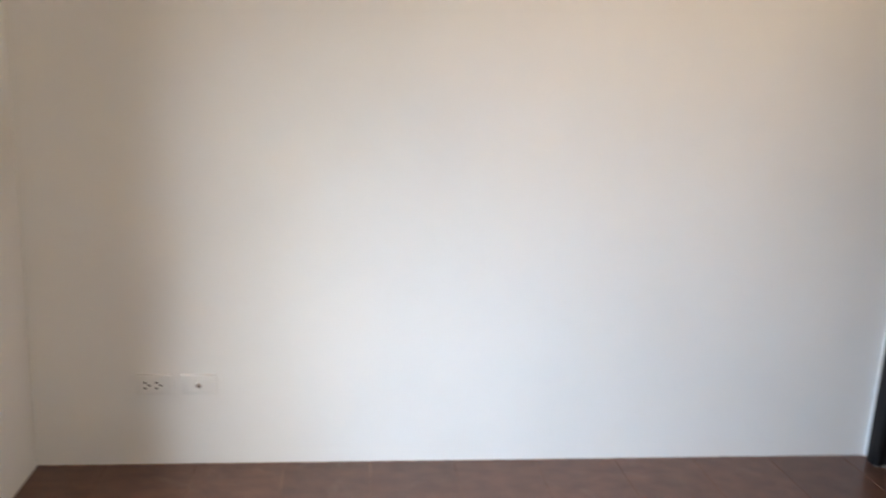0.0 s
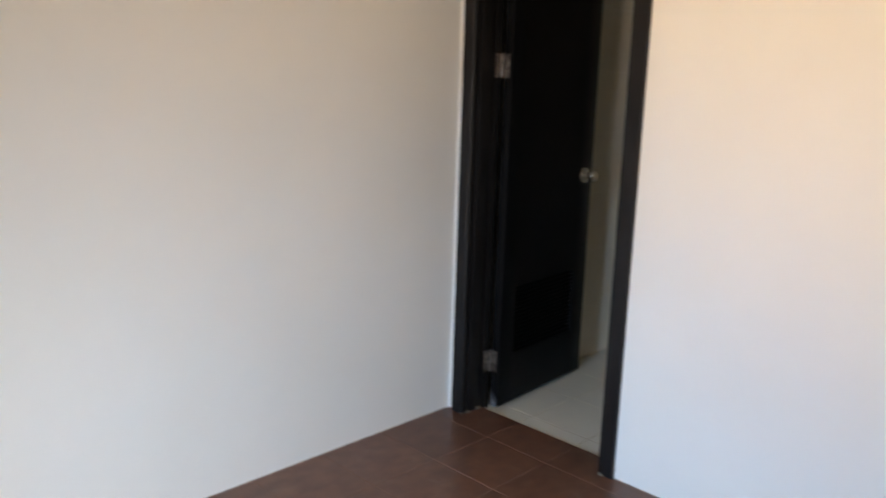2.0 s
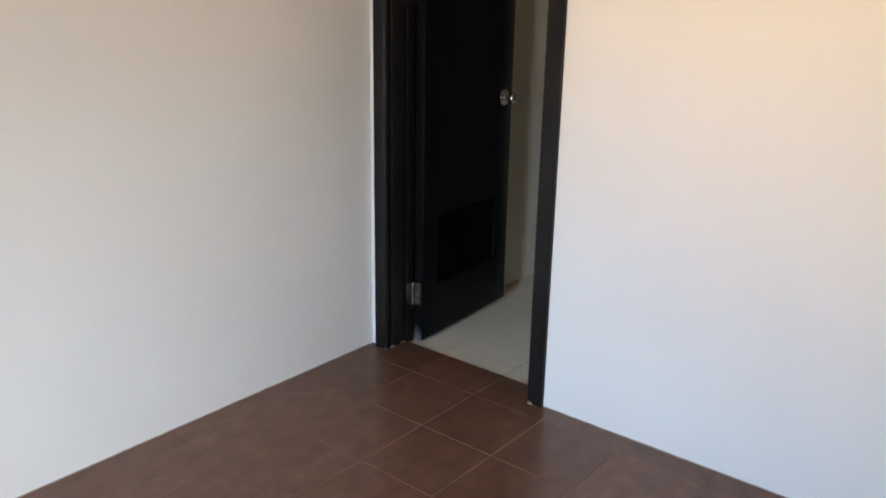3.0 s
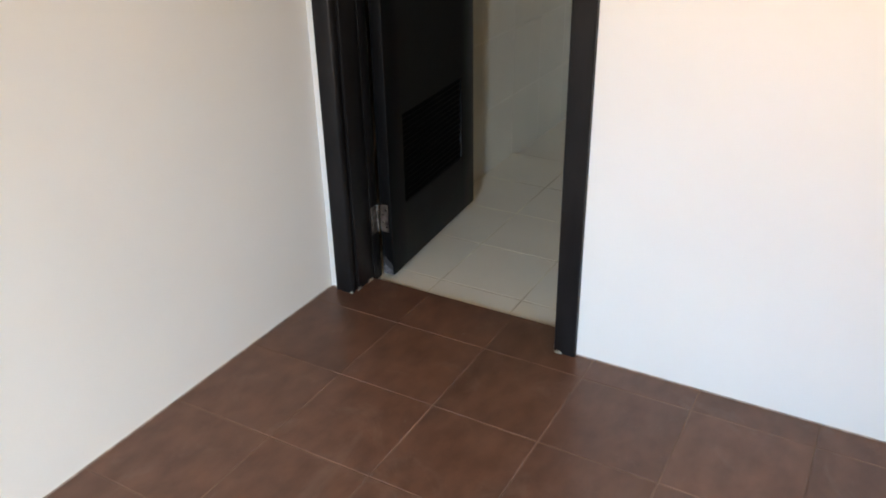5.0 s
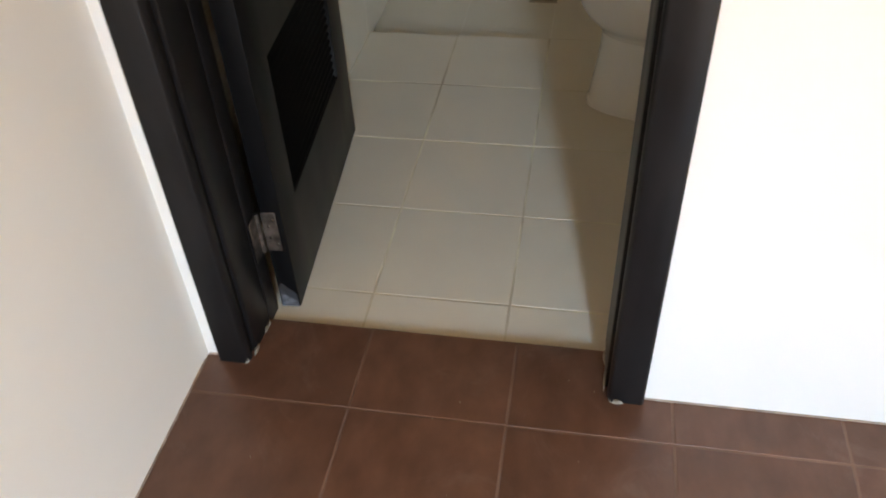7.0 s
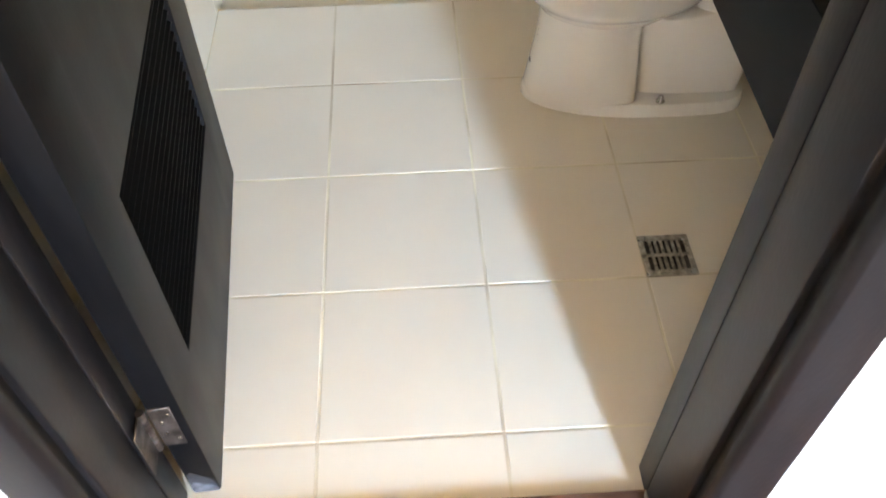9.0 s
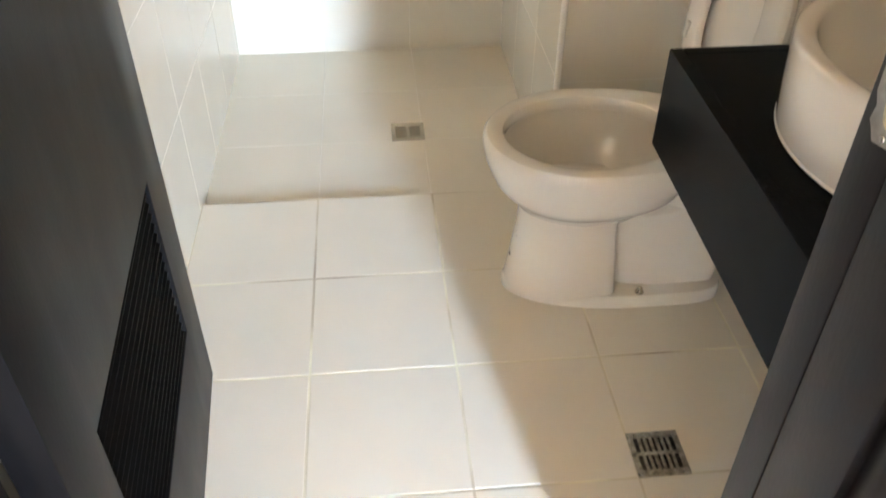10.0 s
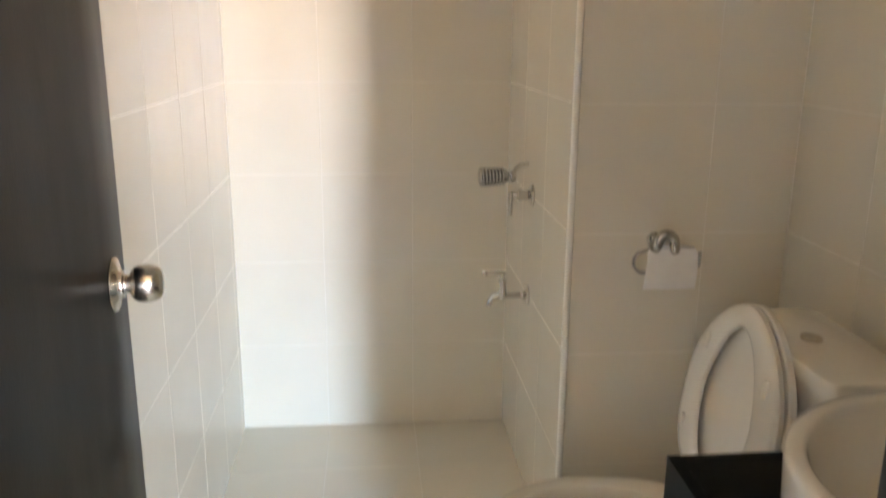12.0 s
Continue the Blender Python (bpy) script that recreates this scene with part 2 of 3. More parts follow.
# ---- plan ----
WX, BY = -3.025, -5.0          # window wall, wall behind
DT = 0.15                      # thickness of the wall with the door
JL, JR = -0.097, -0.795        # faces of the door jambs
HEAD = 2.06
BZ, SZ = -0.013, -0.034        # bathroom and shower floors
NY = 0.007                     # tiled face of the bathroom's side wall
XS, XT = 2.373, 1.492          # shower's end wall, wall beside the toilet
SY, RY = -0.913, -1.44         # shower's other side, wall behind toilet and counter
CH, CB = 2.70, 2.45
WIN = (-1.55, -1.18, 0.05, 1.75)   # window opening: y from, y to, z from, z to

# ---- bedroom shell ----
setting("ground", "pale sandy ground far below the window", (-300, 300, -300, 300, -3.3, -3.2), mat=GROUND)
floor = setting("floor", "brown ceramic tiled bedroom floor with paler grout", (WX - 0.2, 0.11, BY - 0.2, 0.12, -0.16, -0.0011), mat=BROWN_GROUT)
wall_north = setting("wall_north", "plain white painted bedroom wall", (WX - 0.2, 0.055, 0, 0.16, -0.1, CH), mat=PAINT)
wall_east = setting("wall_east", "white painted wall round the bathroom door",
                    (0, DT - 0.01, JL + 0.03, -0.0, -0.002, CH), (0, DT - 0.01, BY, JR - 0.03, -0.002, CH),
                    (0, DT - 0.01, JR - 0.03, JL + 0.03, HEAD + 0.03, CH), mat=PAINT)
# the opening in this unseen wall is made up to hold the fill lamp
wall_south = setting("wall_south", "white painted bedroom end wall with an added opening for the fill lamp", (WX - 0.2, -2.1, BY - 0.16, BY, -0.1, CH), (-0.7, DT, BY - 0.16, BY, -0.1, CH),
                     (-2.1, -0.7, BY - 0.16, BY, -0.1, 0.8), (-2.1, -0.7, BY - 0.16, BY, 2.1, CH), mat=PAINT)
# the box reaching to WX + 0.17 is an unseen pier added to shadow wall_north
wall_west = setting("wall_west", "white painted wall with a tall window opening and an added shadow-casting pier",
                    (WX - 0.2, WX, -0.70, 0, -0.1, CH), (WX - 0.2, WX, WIN[1], -0.78, -0.1, CH), (WX - 0.2, WX + 0.17, -0.78, -0.70, -0.1, CH), (WX - 0.2, WX, BY, WIN[0], -0.1, CH),
                    (WX - 0.2, WX, WIN[0], WIN[1], WIN[3], CH), (WX - 0.2, WX, WIN[0], WIN[1], -0.1, WIN[2]), mat=PAINT)
setting("ceiling", "flat white bedroom ceiling", (WX - 0.2, DT, BY - 0.16, 0.16, CH, CH + 0.12), mat=CEIL)

window_1 = setting("window_1", "tall dark framed window opening",
                   (WX - 0.14, WX - 0.08, WIN[0], WIN[0] + 0.045, WIN[2], WIN[3]), (WX - 0.14, WX - 0.08, WIN[1] - 0.045, WIN[1], WIN[2], WIN[3]),
                   (WX - 0.14, WX - 0.08, WIN[0] + 0.045, WIN[1] - 0.045, WIN[3] - 0.045, WIN[3]),
                   (WX - 0.14, WX - 0.08, WIN[0] + 0.045, WIN[1] - 0.045, WIN[2], WIN[2] + 0.045), mat=WOOD)
# unseen frame of the made-up opening round the fill lamp
window_2 = setting("window_2", "unseen dark framed opening added for the fill lamp", (-2.1, -2.055, BY - 0.14, BY - 0.08, 0.8, 2.1), (-0.745, -0.7, BY - 0.14, BY - 0.08, 0.8, 2.1),
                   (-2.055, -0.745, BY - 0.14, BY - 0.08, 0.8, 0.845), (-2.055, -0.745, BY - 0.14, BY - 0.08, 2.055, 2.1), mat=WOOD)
backdrop = setting("backdrop", "cream rendered building across the way", (-24.4, -24, -40, 40, -3.2, 1.2), mat=FACADE)

setting("baseboard", "thin brownish grout line where walls meet the floor", (WX, -0.0175, -0.0025, 0.0, -0.001, 0.0030), (-0.0025, 0.0, BY, -0.8665, -0.001, 0.0030),
        (-0.0025, 0.0, -0.0295, -0.0030, -0.001, 0.0030), mat=LINE)

# ---- bathroom shell ----
bath_floor = setting("bath_floor", "cream tiled bathroom floor with pale grout", (0.11, 1.445, RY, NY + 0.02, -0.16, BZ - 0.0010),
                     (1.445, XT + 0.02, RY, SY, -0.16, BZ - 0.0010), mat=DGROUT)
shower_floor = setting("shower_floor", "cream tiled shower floor one low step down", (1.445, XS + 0.02, SY - 0.02, NY + 0.02, -0.16, SZ - 0.0010), mat=GROUT)
bath_wall_north = setting("bath_wall_north", "cream tiled bathroom side wall", (0.055, XS + 0.16, NY + 0.0007, 0.16, -0.1, CB), mat=GROUT)
bath_wall_end = setting("bath_wall_end", "cream tiled end wall of the shower", (XS + 0.0007, XS + 0.16, SY - 0.16, NY + 0.0007, -0.1, CB), mat=GROUT)
bath_wall_side = setting("bath_wall_side", "cream tiled wall between shower and toilet",
                         (XT + 0.0007, XS + 0.0007, RY - 0.16, SY - 0.0007, -0.1, CB), mat=GROUT)
bath_wall_south = setting("bath_wall_south", "cream tiled wall behind toilet and counter", (DT - 0.01, XT + 0.0007, RY - 0.16, RY - 0.0007, -0.1, CB), mat=GROUT)
setting("bath_ceiling", "flat white bathroom ceiling", (DT - 0.01, XS + 0.16, RY - 0.16, 0.16, CB, CB + 0.12), mat=CEIL)
bm = bmesh.new()
tube(bm, [(XT - 0.001, SY + 0.002, BZ), (XT - 0.001, SY + 0.002, CB)], 0.0085)
tagged(part("trim", bm, BEAD), "white rounded tile edge bead on the wall corner", "", "", "structure")


# ---- door frame ----
def door_frame():
    f = setting("door_frame", "espresso painted wooden door frame with casing", (0.0, 0.004, -0.4, -0.396, HEAD + 0.026, HEAD + 0.029), mat=WOOD)
    stop = 0.108
    for y, s, cas in ((JL, 1, (-0.030, -0.094)), (JR, -1, (-0.866, -0.799))):
        boxpart("jamb_stop", (0.020, stop - 0.0015, *sorted((y - (0.001 if s < 0 else 0) * s, y + s * 0.014)), BZ, HEAD), WOOD, f, bev=0.004)
        boxpart("jamb_cove", (-0.003, 0.0205, *sorted((y + s * 0.009, y + s * 0.0135)), 0.0, HEAD), WOOD, f, bev=0.001)
        boxpart("jamb", (stop, DT + 0.004, *sorted((y, y + s * 0.04)), BZ, HEAD + 0.026), WOOD, f, bev=0.003)
        # casing with a stepped, rounded profile towards the opening
        y0, y1 = cas
        prof = [(0.0, y0), (-0.014, y0), (-0.017, y0 + (y1 - y0) * 0.05), (-0.017, y0 + (y1 - y0) * 0.88),
                (-0.0145, y0 + (y1 - y0) * 0.93), (-0.010, y0 + (y1 - y0) * 0.97), (-0.005, y1), (0.001, y1)]
        b = bmesh.new()
        loft(b, [[Vector((px, py, z)) for px, py in prof] for z in (0.001, HEAD + 0.06)])
        part("casing", b, WOOD, f)
    boxpart("head_stop", (-0.004, stop, JR, JL, HEAD - 0.014, HEAD), WOOD, f, bev=0.003)
    boxpart("head", (-0.004, DT + 0.004, JR - 0.014, JL + 0.014, HEAD, HEAD + 0.026), WOOD, f, bev=0.003)
    boxpart("head_casing", (-0.017, 0.0, -0.808, -0.089, HEAD + 0.002, HEAD + 0.06), WOOD, f, bev=0.003)
    # lock strike let into the jamb
    b = bmesh.new()
    # an irregular steel plate with notched corners, a pale bolt pocket and a dark slot
    tag = random.Random(4)
    pts = [(0.108, 0.945), (0.112, 0.938), (0.133, 0.934), (0.139, 0.942), (0.143, 0.946), (0.141, 0.958), (0.146, 0.966), (0.147, 0.984), (0.139, 0.986), (0.138, 1.001), (0.113, 0.998), (0.110, 0.985)]
    loft(b, [[Vector((x, y, z)) for x, z in pts] for y in (JR - 0.001, JR + 0.0006)])
    sp = part("strike_plate", b, BARE, f, "bare steel strike plate with paint chipped round it", smooth=False)
    b = bmesh.new()
    loft(b, [ring(rx, rz, y, n=20) for rx, rz, y in ((0.0095, 0.018, 0.0), (0.0095, 0.018, 0.0008))])
    bmesh.ops.transform(b, matrix=Matrix.Translation((0.1225, JR + 0.0005, 0.967)) @ Euler((radians(-90), 0, 0)).to_matrix().to_4x4(), verts=b.verts)
    part("bolt_pocket", b, RAWWOOD, sp, "pale raw wood pocket")
    boxpart("strike_hole", (0.1235, 0.1305, JR + 0.0012, JR + 0.0018, 0.965, 0.980), DARK, sp)
    for sx, sz in ((0.119, 0.990), (0.123, 0.941)):
        b = bmesh.new()
        lathe(b, [(0, 0), (0.003, 0), (0.0024, 0.0008), (0, 0.001)], Matrix.Translation((sx, JR + 0.0006, sz)) @ Euler((radians(-90), 0, 0)).to_matrix().to_4x4(), n=10)
        part("screw", b, CHROME, sp)
    # smears of mortar round the feet of the frame
    for x, y, sx, sy in ((-0.012, -0.085, 0.006, 0.010), (0.02, -0.0975, 0.02, 0.003), (0.085, -0.0985, 0.022, 0.004),
                         (-0.013, -0.808, 0.007, 0.008), (0.03, -0.7935, 0.03, 0.003), (0.09, -0.7925, 0.02, 0.004), (-0.0185, -0.818, 0.002, 0.012)):
        b = bmesh.new()
        ring0 = []
        for i in range(14):
            a = 2 * math.pi * i / 14
            k = tag.uniform(0.65, 1.25)
            ring0.append((x + 0.75 * sx * k * math.cos(a), y + 0.8 * sy * k * math.sin(a)))
        loft(b, [[Vector((px, py, 0.0)) for px, py in ring0], [Vector((x + (px - x) * 0.8, y + (py - y) * 0.8, tag.uniform(0.004, 0.012))) for px, py in ring0]])
        part("mortar_smear", b, MORTAR, f, "pale mortar smear")
    return f


door_frame()


def paint_specks():
    """Dried paint splashes on the floor tiles before the door."""
    r = random.Random(9)
    b = bmesh.new()
    for i in range(9):
        x, y, k = r.uniform(-0.55, 0.09), r.uniform(-0.78, -0.12), r.uniform(0.0006, 0.0014)
        loft(b, [[Vector((x + k * f * math.cos(a) * (1 + 0.3 * math.sin(2 * a + i)), y + k * f * math.sin(a), z)) for a in [2 * math.pi * q / 9 for q in range(9)]]
                 for f, z in ((1.0, 0.0), (0.9, 0.0006), (0.4, 0.0010))])
    tagged(part("paint_specks", b, MORTAR), "tiny dried paint specks on the brown tiles", "", "", "stuff")


paint_specks()


# ---- door leaf ----
def door_leaf():
    w, t, z0, z1 = 0.684, 0.042, 0.004, HEAD - 0.006
    turn = math.degrees(math.atan2(0.052, 0.682))
    m = pose(0.149, -0.152, 0, 0, 0, turn)          # u along the leaf, v into it
    d = thing("door_1", "espresso painted wooden door standing wide open, louvered vent at its foot", "door", m=m)
    d["kind"] = "structure"
    lu0, lu1, lz0, lz1 = 0.104, 0.572, 0.232, 0.540
    b = bmesh.new()
    xs, zs = (0, lu0, lu1, w), (z0, lz0, lz1, z1)
    grid = {(i, k, y): b.verts.new((xs[i], y, zs[k])) for i in range(4) for k in range(4) for y in (0, t)}
    for i in range(3):
        for k in range(3):
            if (i, k) == (1, 1):
                continue
            for y in (0, t):
                b.faces.new([grid[i, k, y], grid[i + 1, k, y], grid[i + 1, k + 1, y], grid[i, k + 1, y]])
    for i in range(3):
        for k in (0, 3):
            b.faces.new([grid[i, k, 0], grid[i + 1, k, 0], grid[i + 1, k, t], grid[i, k, t]])
            b.faces.new([grid[k, i, 0], grid[k, i + 1, 0], grid[k, i + 1, t], grid[k, i, t]])
    for k in (1, 2):
        b.faces.new([grid[1, k, 0], grid[2, k, 0], grid[2, k, t], grid[1, k, t]])
        b.faces.new([grid[k, 1, 0], grid[k, 2, 0], grid[k, 2, t], grid[k, 1, t]])
    bevel(b, 0.0025, 2)
    part("leaf", b, LEAF, d)
    n = 16
    pitch = (lz1 - lz0) / n
    for i in range(n):
        b = bmesh.new()
        box(b, lu0 + 0.0005, lu1 - 0.0005, -0.017, 0.017, -0.0035, 0.0035)
        bevel(b, 0.0012, 1)
        s = part("slat", b, SLAT, d)
        s.matrix_local = Matrix.Translation((0, t / 2 - 0.002, lz0 + pitch * (i + 0.5))) @ Euler((radians(42), 0, 0)).to_matrix().to_4x4()
    boxpart("vent_stile", (lu1 - 0.016, lu1 - 0.001, 0.010, 0.034, lz0, lz1), SLAT, d, bev=0.001)
    # worn, paint-rubbed foot of the hinge edge
    b = bmesh.new()
    pts = [(0.003, 0.005), (0.039, 0.005), (0.039, 0.031), (0.034, 0.040), (0.028, 0.038), (0.020, 0.031), (0.013, 0.030), (0.007, 0.022), (0.003, 0.018)]
    loft(b, [[Vector((x, y, z)) for y, z in pts] for x in (-0.0010, 0.0004)])
    part("rubbed_foot", b, RUB, d, "pale bluish rubbed paint at the foot of the door edge")
    b = bmesh.new()
    pts = [(0.003, 0.005), (0.039, 0.005), (0.039, 0.060), (0.033, 0.072), (0.026, 0.066), (0.018, 0.055), (0.011, 0.052), (0.003, 0.040)]
    loft(b, [[Vector((x, y, z)) for y, z in pts] for x in (-0.0005, 0.0004)])
    part("thin_rub", b, RUB2, d, "thinly rubbed paint above the foot")
    # knobs on both faces
    ku, kz = w - 0.068, 0.992
    for side in (-1, 1):
        base = Matrix.Translation((ku, 0 if side < 0 else t, kz)) @ Euler((radians(90 if side < 0 else -90), 0, 0)).to_matrix().to_4x4()
        b = bmesh.new()
        lathe(b, [(0, 0.0), (0.0365, 0.0), (0.0372, 0.0012), (0.0362, 0.0030), (0.0300, 0.0052), (0.0205, 0.0066), (0.0190, 0.0080), (0.0180, 0.0125), (0.0150, 0.0140), (0.0, 0.0140)], base)
        part("rose", b, STEEL, d, "brushed nickel rose")
        b = bmesh.new()
        lathe(b, [(0, 0.012), (0.0135, 0.012), (0.0130, 0.0165), (0.0118, 0.0175), (0.0118, 0.0205), (0.0170, 0.0225), (0.0225, 0.0270), (0.0255, 0.0330), (0.0265, 0.0390),
                  (0.0262, 0.0460), (0.0245, 0.0530), (0.0210, 0.0590), (0.0165, 0.0625), (0.0090, 0.0640), (0, 0.0643)], base)
        part("knob", b, STEEL, d, "round brushed nickel knob")
    # hinges: a leaf on the door's edge, a leaf on the jamb, a barrel
    for hz in (0.164, 1.436):
        b = bmesh.new()
        box(b, -0.0022, -0.0002, 0.012, 0.0415, hz, hz + 0.098)
        bevel(b, 0.0008, 1)
        h = part("hinge_leaf", b, HINGE, d, "worn steel hinge leaf")
        for v, zz in ((0.018, 0.018), (0.018, 0.080), (0.030, 0.035), (0.030, 0.063)):
            b = bmesh.new()
            lathe(b, [(0, 0), (0.0035, 0), (0.0028, 0.001), (0, 0.0012)], Matrix.Translation((-0.0022, v, hz + zz)) @ Euler((0, radians(-90), 0)).to_matrix().to_4x4(), n=10)
            part("screw", b, CHROME, h)
        b = bmesh.new()
        for i in range(5):
            a0 = hz + 0.098 * i / 5
            lathe(b, [(0, a0 + 0.0006), (0.0058, a0 + 0.0006), (0.0058, a0 + 0.019), (0, a0 + 0.019)], Matrix.Translation((-0.004, 0.0490, 0)), n=14)
        part("hinge_barrel", b, HINGE, d, "steel hinge barrel")
        b = bmesh.new()
        box(b, -0.044, -0.004, 0.0500, 0.0520, hz, hz + 0.098)
        bevel(b, 0.0008, 1)
        part("jamb_hinge_leaf", b, HINGE, d, "worn steel hinge leaf")
    return d


door_leaf()


# ---- wall sockets ----
def wall_plate(x0, kind, label):
    m = pose(x0, 0, 0.263)
    p = thing("wall_socket" if kind else "wall_outlet", label, "socket", m=m)
    w, h = 0.115, 0.069
    b = bmesh.new()
    loft(b, [[Vector((x, y, z)) for x, z in ((i, i), (w - i, i), (w - i, h - i), (i, h - i))] for i, y in ((0, 0), (0, -0.0115), (0.0008, -0.0132), (0.0025, -0.014))])
    part("plate", b, PLASTIC, p)
    if kind:
        for cx in (0.036, 0.074):
            b = bmesh.new()
            box(b, cx - 0.016, cx + 0.016, -0.0155, -0.014, 0.012, h - 0.012)
            bevel(b, 0.0008, 1)
            s = part("socket_face", b, PLASTIC, p)
            for dx, dz in ((-0.006, 0.010), (-0.006, -0.010), (0.008, 0.0)):
                b = bmesh.new()
                lathe(b, [(0, 0), (0.0042, 0), (0.0036, 0.0006), (0, 0.0006)], Matrix.Translation((cx + dx, -0.0154, h / 2 + dz)) @ Euler((radians(90), 0, 0)).to_matrix().to_4x4(), n=10)
                part("pin_hole", b, DARK, s)
    else:
        b = bmesh.new()
        box(b, 0.024, w - 0.024, -0.0155, -0.014, 0.012, h - 0.012)
        bevel(b, 0.0008, 1)
        s = part("module", b, PLASTIC, p)
        b = bmesh.new()
        lathe(b, [(0, 0), (0.009, 0), (0.009, 0.001), (0.006, 0.003), (0.0035, 0.003), (0.003, 0.001), (0, 0.001)],
              Matrix.Translation((w / 2, -0.0155, h / 2)) @ Euler((radians(90), 0, 0)).to_matrix().to_4x4(), n=20)
        part("jack", b, STEEL, s, "small round aerial jack")


wall_plate(-2.688, True, "white plastic double power socket low on the wall")
wall_plate(-2.540, False, "white plastic aerial outlet plate beside the socket")


# ---- toilet ----
TX = 1.075      # its middle line


def egg(z, front, back, half, n=44, cy=None, blunt=2.3):
    """An egg-shaped ring: y runs from back to front, with the round end in front."""
    mid = back + (front - back) * 0.42 if cy is None else cy
    out = []
    for i in range(n):
        a = 2 * math.pi * i / n
        c, s = math.cos(a), math.sin(a)
        if s >= 0:
            x, y = half * math.copysign(abs(c) ** 1.0, c), mid + (front - mid) * s
        else:
            x, y = half * math.copysign(abs(c) ** (2 / blunt), c), mid + (mid - back) * -(abs(s) ** (2 / blunt))
        out.append(Vector((TX + x, y, z)))
    return out


def toilet():
    t = thing("toilet", "white glazed ceramic close-coupled toilet with its seat raised", "toilet")
    t.location = (0, 0, 0)
    fl = BZ
    # foot flange and front column
    b = bmesh.new()
    loft(b, [egg(fl, -0.722, -1.215, 0.112, blunt=5), egg(fl + 0.022, -0.722, -1.215, 0.112, blunt=5), egg(fl + 0.030, -0.728, -1.213, 0.106, blunt=5)])
    part("foot", b, CERAMIC, t)
    b = bmesh.new()
    prof = [(fl + 0.02, 0.100, -0.725, -0.966), (fl + 0.05, 0.099, -0.730, -0.963), (0.12, 0.094, -0.742, -0.956), (0.17, 0.092, -0.748, -0.950),
            (0.205, 0.0925, -0.748, -0.950), (0.222, 0.096, -0.745, -0.953), (0.236, 0.104, -0.739, -0.958)]
    loft(b, [egg(z, f, bk, h, blunt=9) for z, h, f, bk in prof])
    part("column", b, CERAMIC, t)
    b = bmesh.new()
    loft(b, [egg(z, f, bk, h, blunt=9) for z, h, f, bk in ((fl + 0.03, 0.070, -0.90, -1.20), (0.15, 0.068, -0.90, -1.21), (0.203, 0.068, -0.90, -1.22), (0.215, 0.068, -1.052, -1.22), (0.30, 0.074, -1.065, -1.24), (0.355, 0.11, -1.07, -1.26))])
    part("trap_body", b, CERAMIC, t)
    # bowl: outside up, over the rim, down the inside
    b = bmesh.new()
    prof = [(0.194, 0.080, -0.765, -0.985), (0.205, 0.0915, -0.751, -1.015), (0.222, 0.101, -0.742, -1.045), (0.240, 0.120, -0.727, -1.065), (0.253, 0.135, -0.714, -1.075), (0.268, 0.149, -0.701, -1.085), (0.283, 0.159, -0.691, -1.092), (0.302, 0.1665, -0.683, -1.10), (0.335, 0.177, -0.671, -1.14),
            (0.362, 0.181, -0.667, -1.16), (0.376, 0.180, -0.668, -1.16), (0.384, 0.174, -0.674, -1.157), (0.386, 0.166, -0.682, -1.152), (0.3855, 0.150, -0.698, -1.062),
            (0.382, 0.141, -0.707, -1.054), (0.372, 0.1375, -0.711, -1.051), (0.357, 0.1375, -0.711, -1.051), (0.353, 0.140, -0.708, -1.053), (0.352, 0.1535, -0.695, -1.066), (0.345, 0.1545, -0.694, -1.066), (0.310, 0.148, -0.701, -1.058),
            (0.270, 0.134, -0.717, -1.045), (0.250, 0.117, -0.731, -1.035), (0.230, 0.100, -0.746, -1.02), (0.205, 0.083, -0.763, -1.00), (0.170, 0.070, -0.781, -0.975), (0.130, 0.055, -0.800, -0.945), (0.112, 0.02, -0.850, -0.90)]
    loft(b, [egg(z, f, bk, h, n=56, cy=-0.875) for z, h, f, bk in prof])
    bowl = part("bowl", b, CERAMIC, t)
    b = bmesh.new()
    b.faces.new([b.verts.new(p) for p in egg(0.160, -0.788, -0.966, 0.0655, n=56, cy=-0.875)])
    part("water", b, WATER, bowl, "still clear water")
    # deck that carries the cistern
    b = bmesh.new()
    box(b, TX - 0.145, TX + 0.145, -1.375, -1.09, 0.315, 0.384)
    bevel(b, 0.02, 4)
    part("deck", b, CERAMIC, t)
    # cistern
    b = bmesh.new()
    cy0 = -1.283
    loft(b, [ring(rx, ry, z, TX - 0.030, cy0, n=96, power=11) for z, rx, ry in ((0.385, 0.165, 0.070), (0.40, 0.176, 0.076), (0.55, 0.184, 0.080), (0.735, 0.190, 0.084))])
    part("tank", b, CERAMIC, t)
    b = bmesh.new()
    loft(b, [ring(rx, ry, z, TX - 0.030, cy0, n=96, power=13) for z, rx, ry in
             ((0.733, 0.188, 0.081), (0.735, 0.198, 0.089), (0.738, 0.200, 0.090), (0.762, 0.200, 0.090), (0.769, 0.197, 0.087), (0.772, 0.190, 0.080))])
    lid = part("tank_lid", b, CERAMIC, t)
    b = bmesh.new()
    lathe(b, [(0, 0.770), (0.024, 0.770), (0.024, 0.7755), (0.0225, 0.777), (0.0, 0.777)], Matrix.Translation((TX - 0.024, cy0 + 0.012, 0)) @ Matrix.Diagonal((1.0, 0.80, 1, 1)), n=30)
    part("flush_button", b, STEEL, lid, "chrome push button")
    # raised seat ring and cover; both lie in their own plane, hinge at the origin, y up the seat
    lean = 81
